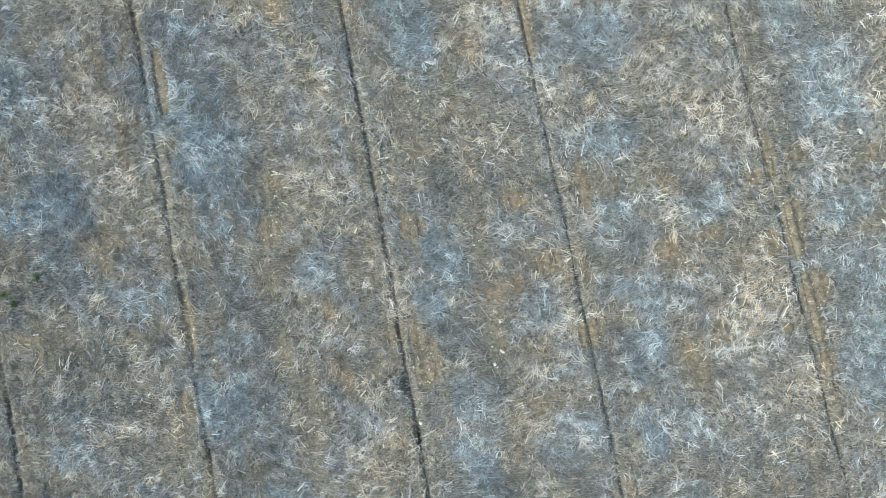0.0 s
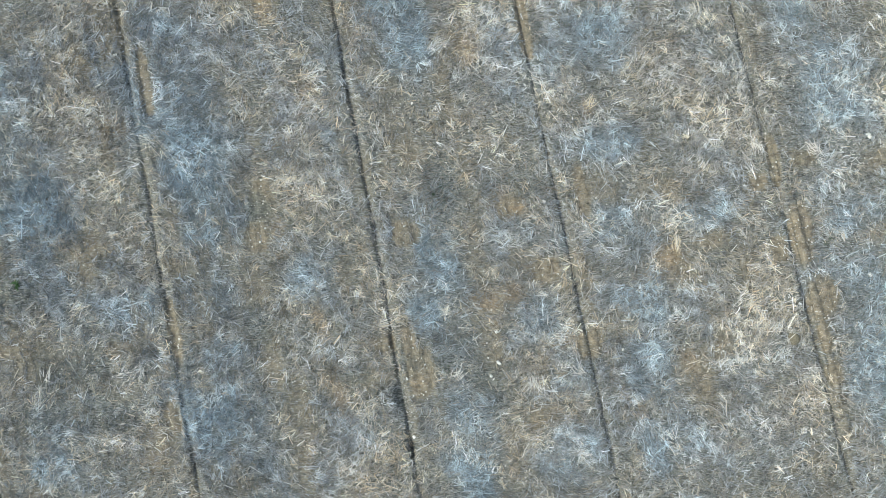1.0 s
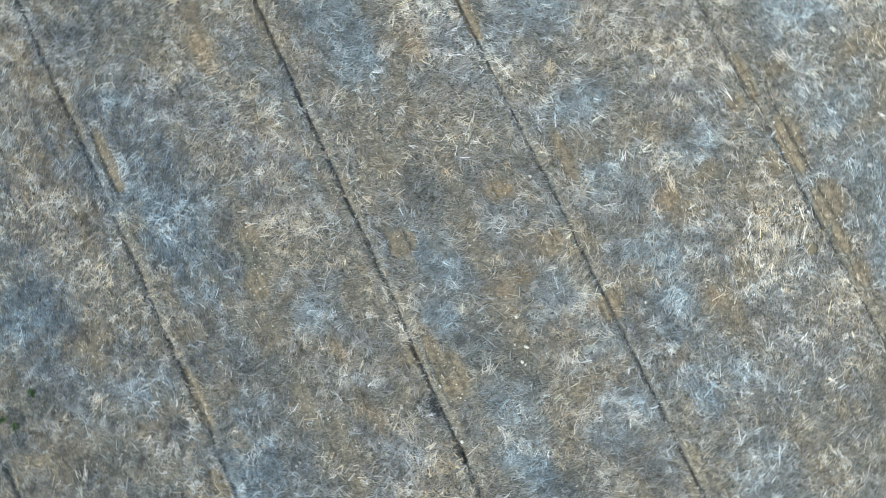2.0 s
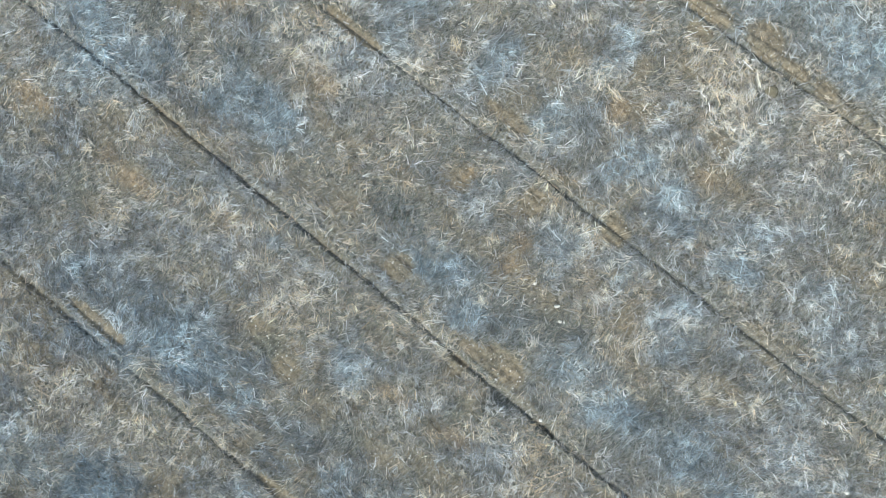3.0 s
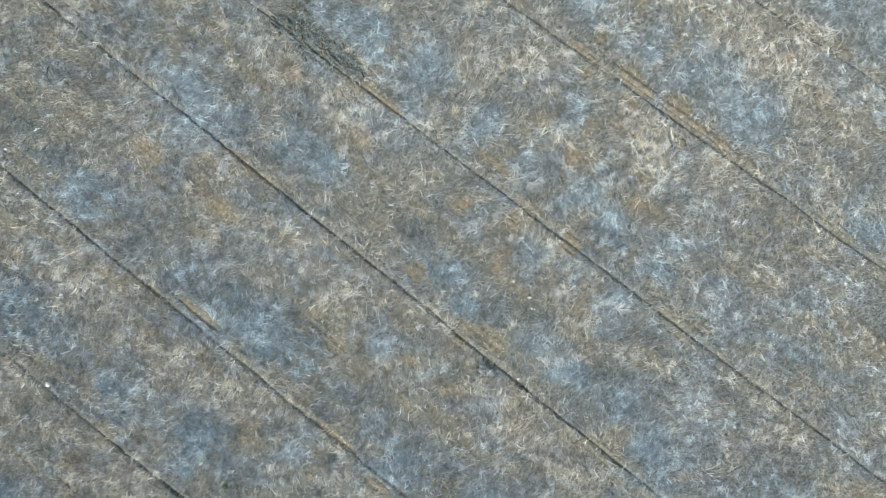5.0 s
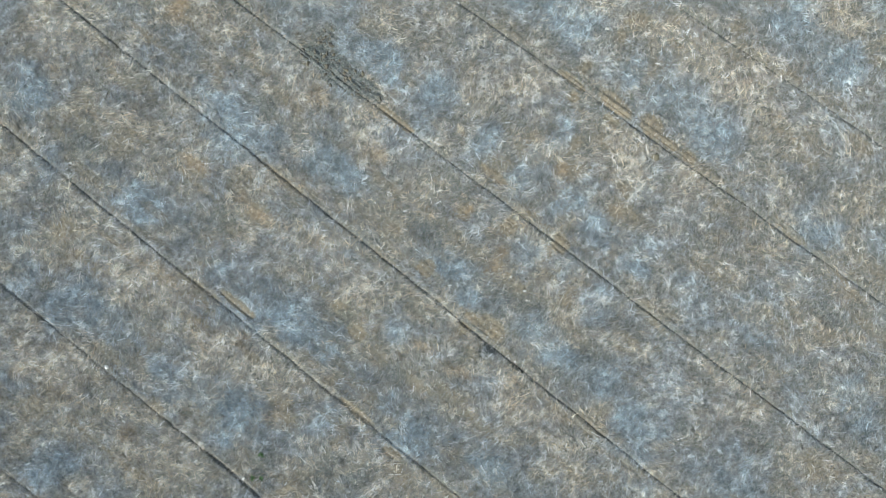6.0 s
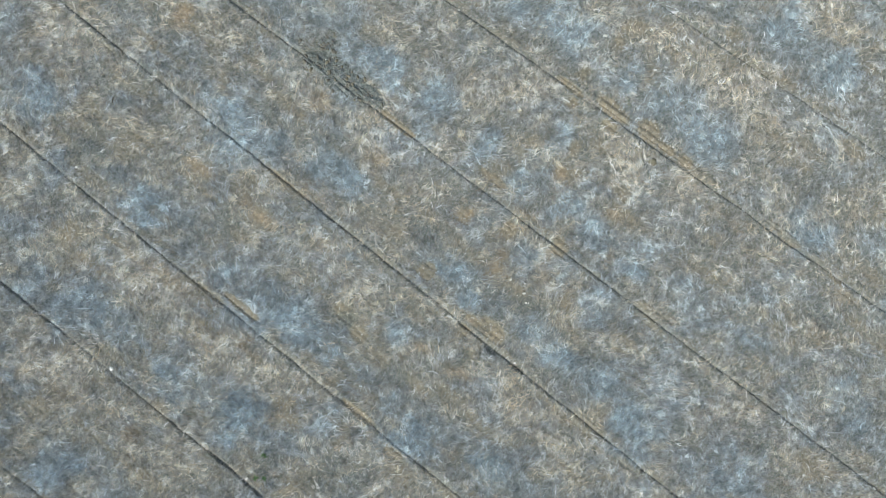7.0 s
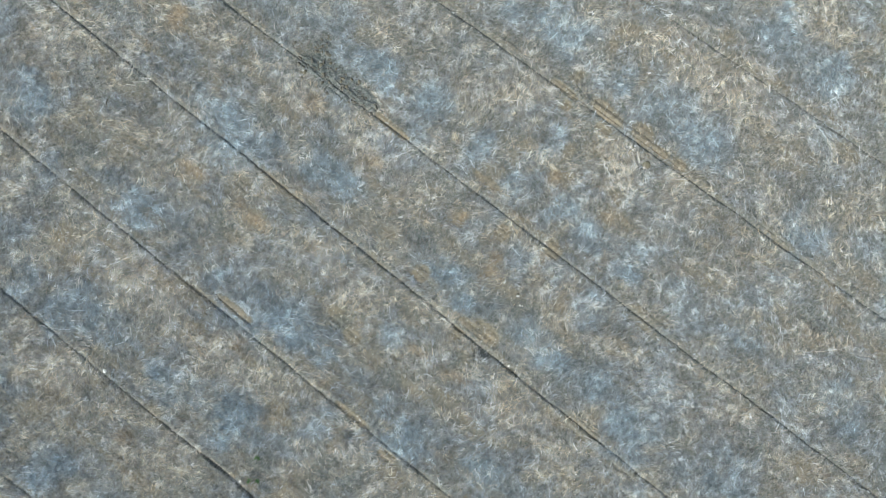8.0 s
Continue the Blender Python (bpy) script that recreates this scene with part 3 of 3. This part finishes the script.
    mould = np.clip(plan.mat, 0, 1)[:, None]
    col = col * (1 - stain) + (SOILED * (1 - mould) + MOULDY * mould) * stain
    shade = shade - 0.38 * plan.wave + 0.45 * fbm(u * 4.2, v * 4.2, 88, 2) + 0.7 * fbm(u * 11.0, v * 11.0, 89, 2) - 0.25 * plan.murky + 0.1 * plan.pale
    col = np.clip(col * np.exp(shade[:, None]), 0.04, 0.85)
    col = np.repeat(np.concatenate([col, np.ones((n, 1))], 1), m, 0)
    flat = verts.reshape(-1, 3)
    return new(name, mesh_from(name, to_world(flat[:, 0], flat[:, 1], flat[:, 2]), quads, STRAW, col, smooth_faces=False))


tagged(straw_litter("chaff", 290000, 3, False, 0.05, 0.3, 0.0034, True, 1.0), "fine broken chaff lying on the bare soil", "straw", kind="stuff")
tagged(straw_litter("split_straw", 460000, 4, False, 0.085, 0.0, 0.0036, True, 0.8), "fine split straw tangled over the soil", "straw", kind="stuff")
tagged(straw_litter("straw_litter", 130000, 1, False, 0.1, 0.0, 0.0045, soiled=0.42), "chopped grey and tan straw strewn over the soil", "straw", kind="stuff")
tagged(straw_litter("leaf_litter", 30000, 2, True, 0.11, 0.0, 0.0036), "bent dry leaf blades among the straw", "straw", kind="stuff")


# ---- stones ----
def ground_height(u, v):
    return float(Spot(np.array([float(u)]), np.array([float(v)])).height[0])


def pebble_mesh(name, seed, mat, squash=0.6, cuts=2):
    """An uneven flint, 1 across."""
    rng = np.random.default_rng(seed)
    bm = bmesh.new()
    bmesh.ops.create_icosphere(bm, subdivisions=cuts, radius=0.5)
    off = Vector(rng.uniform(-20, 20, 3))
    stretch = Vector((rng.uniform(0.9, 1.25), rng.uniform(0.65, 0.95), squash))
    for vert in bm.verts:
        k = 1 + 0.35 * noise.noise(vert.co * 2.2 + off) + 0.12 * noise.noise(vert.co * 5 + off)
        vert.co = Vector(a * b for a, b in zip(vert.co * k, stretch))
    me = bpy.data.meshes.new(name)
    bm.to_mesh(me)
    bm.free()
    me.materials.append(mat)
    return me


# u, v, width
STONES = [
    (-6.2, 2.69, 0.04), (-4.28, 3.77, 0.03), (-2.78, 1.7, 0.03), (-3.02, 1.06, 0.03), (-2.65, 0.66, 0.04), (-3.15, -1.89, 0.05),
    (-3.44, -1.13, 0.04), (-4.3, -0.28, 0.03), (-4.35, -0.44, 0.03), (-1.99, 3.57, 0.03), (-3.09, 4.23, 0.03), (-0.42, 2.72, 0.03),
    (3.65, 1.13, 0.06), (1.62, 0.54, 0.06), (1.64, 0.45, 0.05), (2.11, 0.5, 0.04), (2.43, 3.23, 0.05), (6.52, 0.71, 0.07),
    (6.64, 1.1, 0.04), (6.19, -1.33, 0.06), (5.76, -0.44, 0.04), (0.6, -1.25, 0.06), (0.55, -1.7, 0.07), (0.41, -1.88, 0.06),
    (0.44, -1.93, 0.04), (0.94, -1.44, 0.04), (2.4, -1.82, 0.05), (3.17, -1.5, 0.05), (3.56, -0.96, 0.04), (3.73, -0.95, 0.04),
    (3.87, -2.1, 0.04),
]
STONES_OUTER = [
    (2.28, -2.73, 0.03), (0.06, -2.33, 0.04), (1.33, -1.11, 0.03), (5.18, -0.2, 0.03), (-0.87, -2.58, 0.06), (-0.83, -1.71, 0.04),
    (-0.6, -1.79, 0.03), (-5.31, 7.53, 0.05), (-3.84, 8.39, 0.07), (-5.43, 5.67, 0.08), (-7.0, 4.73, 0.09), (-4.31, 3.76, 0.05),
    (-4.32, 5.06, 0.05), (-8.44, 2.76, 0.07), (-7.01, 0.61, 0.07), (-1.87, 5.83, 0.04), (-2.98, 10.39, 0.05), (6.54, 0.67, 0.07),
    (6.2, -1.35, 0.07), (7.0, -1.58, 0.07), (4.79, 3.77, 0.07), (7.49, -2.11, 0.05), (4.36, -5.97, 0.08), (3.59, -6.88, 0.05),
    (1.17, -6.61, 0.07), (1.43, -9.65, 0.07), (2.26, -11.17, 0.07), (6.64, -5.12, 0.05), (-0.07, 2.31, 0.05), (-3.22, -1.92, 0.05),
    (-3.48, -1.17, 0.05),
]


shapes = [pebble_mesh("field_stone", k, FLINT) for k in range(7)]
rng = np.random.default_rng(5)
for k, (u, v, wide) in enumerate(STONES + STONES_OUTER):
    ob = new("field_stone", shapes[k % 7])
    ob.matrix_world = Matrix.Translation(to_world(np.float64(u), np.float64(v), ground_height(u, v) + 0.16 * wide)) @ pose(0, 0, 0, 0, 0, rng.uniform(0, 360)) @ Matrix.Diagonal((wide, wide, wide, 1))
    size = "large" if wide > 0.06 else "small"
    tagged(ob, f"{size} pale flint stone lying on the stubble soil", "stone", "flints strewn over the field")


def gravel(name, count, seed, mat, lo, hi, weight):
    """Small grains joined into one mesh: uneven eight-sided lumps."""
    rng = np.random.default_rng(seed)
    u, v = rng.uniform(-12.4, 12.4, 4 * count), rng.uniform(-12.8, 12.8, 4 * count)
    idx = np.flatnonzero(rng.random(len(u)) < weight(Spot(u, v)))[:count]
    u, v = u[idx], v[idx]
    z = Spot(u, v).height
    n = len(u)
    size = lo + (hi - lo) * rng.random(n) ** 2.2
    base = np.array([(1, 0, 0), (0, 1, 0), (-1, 0, 0), (0, -1, 0), (0, 0, 0.75), (0, 0, -0.5)], float)
    pts = base[None] * rng.uniform(0.65, 1.25, (n, 6, 1)) * (size * 0.5)[:, None, None]
    a = rng.uniform(0, 6.28, n)[:, None]
    x, y = pts[..., 0] * np.cos(a) - pts[..., 1] * np.sin(a), pts[..., 0] * np.sin(a) + pts[..., 1] * np.cos(a)
    flat = to_world((x + u[:, None]).ravel(), (y + v[:, None]).ravel(), (pts[..., 2] + (z + 0.2 * size + 0.012 * rng.random(n))[:, None]).ravel())
    tris = np.array([(0, 1, 4), (1, 2, 4), (2, 3, 4), (3, 0, 4), (1, 0, 5), (2, 1, 5), (3, 2, 5), (0, 3, 5)])
    faces = (np.arange(n)[:, None, None] * 6 + tris[None]).reshape(-1, 3)
    return new(name, mesh_from(name, flat, faces, mat, smooth_faces=False))


tagged(gravel("gravel", 16000, 7, FLINT, 0.012, 0.038, lambda p: 0.16 + 0.35 * p.bare + 0.5 * p.striped + 0.2 * p.seam), "small pale pebbles scattered on the soil", "gravel", kind="stuff")
CLOD = stone_material("damp_clod", (0.06, 0.055, 0.043), (0.18, 0.158, 0.115))
tagged(gravel("soil_crumbs", 9000, 8, CLOD, 0.015, 0.06, lambda p: 0.02 + 0.5 * p.seam + p.dug), "dark crumbs of soil along the drill seams", "soil", kind="stuff")


# ---- small things that stand out from the litter ----
def part(name, mesh, parent, m):
    ob = new(name, mesh)
    ob.parent = parent
    ob.matrix_local = m
    return ob


def base_at(name, u, v, turn=0.0, lift=0.0):
    """An Empty on the ground at (u, v)."""
    ob = new(name)
    ob.empty_display_size = 0.05
    ob.matrix_world = Matrix.Translation(to_world(np.float64(u), np.float64(v), ground_height(u, v) + lift)) @ pose(0, 0, 0, 0, 0, turn)
    return ob


def plain_material(name, lo, hi, scale=25.0, rough=0.8):
    m, t, b = material(name, rough)
    co = t.nodes.new("ShaderNodeTexCoord").outputs["Object"]
    n = node(t, "ShaderNodeTexNoise", Scale=scale, Detail=4.0)
    t.links.new(co, n.inputs["Vector"])
    r = ramp(t, [(0.3, lo), (0.7, hi)])
    t.links.new(n.outputs["Fac"], r.inputs[0])
    t.links.new(r.outputs[0], b.inputs["Base Color"])
    return m


def blade_mesh(name, length, wide, arch, mat, seed):
    """A folded blade along +x that rises and bends over."""
    rng = np.random.default_rng(seed)
    bm = bmesh.new()
    rows_ = []
    for k in range(5):
        t = k / 4
        w_ = wide * (1 - t) ** 0.7 * (0.7 + 0.6 * min(1, 3 * t)) + 0.0008
        z, y = arch * math.sin(math.pi * (0.15 + 0.75 * t)) * length, 0.06 * length * t * t * rng.normal()
        rows_.append([bm.verts.new((t * length, y - w_, z + 0.4 * w_)), bm.verts.new((t * length, y, z)), bm.verts.new((t * length, y + w_, z + 0.4 * w_))])
    for a, b in zip(rows_, rows_[1:]):
        for j in range(2):
            bm.faces.new((a[j], a[j + 1], b[j + 1], b[j]))
    bmesh.ops.solidify(bm, geom=bm.faces[:], thickness=0.0008)
    me = bpy.data.meshes.new(name)
    bm.to_mesh(me)
    bm.free()
    me.materials.append(mat)
    return me


def stalk_mesh(name, length, radius, mat, seed):
    """A straw stalk along +x with a joint and a slight bow."""
    rng = np.random.default_rng(seed)
    bm = bmesh.new()
    rings = []
    bow = rng.normal(0, 0.05)
    for t, k in ((0, 1.0), (0.45, 0.95), (0.5, 1.3), (0.55, 0.9), (1, 0.7)):
        c = Vector((t * length, bow * length * 4 * t * (1 - t), 0))
        rings.append([bm.verts.new(c + Vector((0, math.cos(a), math.sin(a))) * radius * k) for a in (0.3, 1.57, 2.84, 4.1, 5.4)])
    for a, b in zip(rings, rings[1:]):
        for j in range(5):
            bm.faces.new((a[j], a[(j + 1) % 5], b[(j + 1) % 5], b[j]))
    bm.faces.new(rings[0][::-1])
    bm.faces.new(rings[-1])
    me = bpy.data.meshes.new(name)
    bm.to_mesh(me)
    bm.free()
    me.materials.append(mat)
    return me


GOLD = plain_material("golden_straw", (0.42, 0.33, 0.20), (0.66, 0.58, 0.42))
BLEACHED = plain_material("bleached_straw", (0.46, 0.43, 0.37), (0.64, 0.61, 0.55))
WEED = plain_material("weed_leaf", (0.05, 0.10, 0.035), (0.10, 0.18, 0.06), 40.0, 0.55)
DARK_GRASS = plain_material("withered_grass", (0.035, 0.05, 0.032), (0.09, 0.115, 0.075), 40.0)
BARK = plain_material("dark_bark", (0.025, 0.02, 0.016), (0.07, 0.058, 0.045), 60.0)
EARTH = plain_material("dry_clod", (0.085, 0.074, 0.05), (0.19, 0.162, 0.108), 18.0, 0.95)

rng = np.random.default_rng(11)
TUFTS = [(2.5, 1.82), (5.63, 0.7), (3.42, -0.46), (-4.96, 3.43), (0.88, 2.92), (1.0, -2.02), (-0.11, -1.81), (4.81, 0.85), (5.76, 0.58), (1.74, -2.06), (1.05, 4.93), (-8.41, 6.19), (-4.69, -0.87), (-6.1, -0.85), (-5.55, 6.71), (-5.7, 6.59), (-7.62, 6.66), (-7.82, 6.59), (8.49, -2.9), (8.47, -3.09)]
gold = [stalk_mesh("stalk", 0.10 + 0.02 * k, 0.0045, GOLD, k) for k in range(6)]
bleached = [stalk_mesh("stalk", 0.10 + 0.02 * k, 0.0045, BLEACHED, k + 20) for k in range(6)]
dry_leaves = [blade_mesh("dry_leaf", 0.12 + 0.03 * k, 0.005, 0.12, BLEACHED, 80 + k) for k in range(3)]
for k, (u, v) in enumerate(TUFTS):
    golden = k in (0, 2, 4, 10)
    tuft = base_at("straw_tuft", u, v, 0, 0.008)
    lean = rng.uniform(0, 360)
    for j in range(3):
        part("dry_leaf", dry_leaves[j], tuft, pose(rng.normal(0, 0.03), rng.normal(0, 0.03), 0.01, rng.normal(0, 20), -rng.uniform(0, 15), lean + rng.normal(0, 50)))
    for j in range(11):
        part("stalk", (gold if golden else bleached)[rng.integers(6)], tuft, pose(rng.normal(0, 0.05), rng.normal(0, 0.05), 0.008 + 0.02 * rng.random(), 0, -rng.uniform(2, 28), lean + rng.normal(0, 24)))
    tagged(tuft, "bunch of golden straw stalks lying on bare soil" if golden else "bunch of bleached straw stalks lying on the litter", "straw tuft", "straw tufts on the field")


def leafy(name, u, v, mat, leaves, length, wide, label, category, group, seed):
    rng = np.random.default_rng(seed)
    tuft = base_at(name, u, v, 0, 0.004)
    kinds = [blade_mesh("leaf", length * f, wide, 0.35, mat, seed + j) for j, f in enumerate((0.7, 0.85, 1.0, 1.2))]
    for j in range(leaves):
        part("leaf", kinds[rng.integers(4)], tuft, pose(rng.normal(0, 0.01), rng.normal(0, 0.01), 0, rng.normal(0, 15), -rng.uniform(0, 35), 360 / leaves * j + rng.normal(0, 14)))
    part("crown", pebble_mesh("crown", seed, mat, 0.7, 1), tuft, Matrix.Diagonal((0.22 * length, 0.22 * length, 0.22 * length, 1)))
    return tagged(tuft, label, category, group)


for k, (u, v) in enumerate([(-6.87, 0.46), (-6.32, 0.65), (-6.75, 0.3)]):
    leafy("green_weed", u, v, WEED, 11, 0.085, 0.012, "small green weed rosette sprouting from the stubble soil", "weed", "green weeds in the stubble", 30 + 7 * k)
for k, (u, v) in enumerate([(-0.22, -1.65), (5.69, -0.72), (0.17, 1.02), (-0.15, -1.78), (5.62, -0.78), (2.46, -4.67), (2.45, -4.78), (-0.2, -3.71), (0.13, 1.0), (0.16, 0.81), (1.36, -8.39), (0.03, 0.92), (-0.01, 0.71)]):
    leafy("grass_tuft", u, v, DARK_GRASS, 9, 0.06, 0.004, "dark withered grass tuft standing in dark soil", "grass tuft", "withered grass tufts", 60 + 7 * k)

# earth thrown up over one seam
def clod_mesh(seed, mat):
    """A broken lump of earth, 1 across."""
    me = pebble_mesh("soil_clod", seed, mat, 0.75)
    off = Vector((seed, 3.1 * seed, 0))
    for vert in me.vertices:
        vert.co *= 1 + 0.5 * noise.noise(vert.co * 3.5 + off)
    return me


clods = [clod_mesh(40 + k, EARTH if k % 3 == 0 else CLOD) for k in range(9)]
for k in range(130):
    pu, pv, ru, rv = DUG[k % 4]
    u, v = pu + rng.normal(0, 0.85) * ru, pv + rng.normal(0, 0.6) * rv
    wide = 0.035 + 0.075 * rng.random() ** 2
    ob = new("soil_clod", clods[k % 9])
    ob.matrix_world = Matrix.Translation(to_world(np.float64(u), np.float64(v), ground_height(u, v) + 0.22 * wide)) @ pose(0, 0, 0, 0, 0, rng.uniform(0, 360)) @ Matrix.Diagonal((wide, wide * rng.uniform(0.6, 1), wide, 1))
    tagged(ob, "dry brown clod of dug soil" if k % 3 == 0 else "damp dark clod of dug soil", "soil clod", "clods thrown up over the drill seam")
flat_clod = new("soil_clod", pebble_mesh("soil_clod", 51, EARTH, 0.35))
flat_clod.matrix_world = Matrix.Translation(to_world(np.float64(4.93), np.float64(-2.08), ground_height(4.93, -2.08) + 0.02)) @ Matrix.Diagonal((0.2, 0.22, 0.2, 1))
tagged(flat_clod, "flat brown clod of soil lying in the straw", "soil clod")

stick = new("stick", stalk_mesh("stick", 0.17, 0.013, BARK, 3))
stick.matrix_world = Matrix.Translation(to_world(np.float64(-2.13), np.float64(8.68), ground_height(-2.1, 8.7) + 0.03)) @ pose(0, 0, 0, 0, -8, 32)
tagged(stick, "short dark broken stick lying on the stubble", "stick")
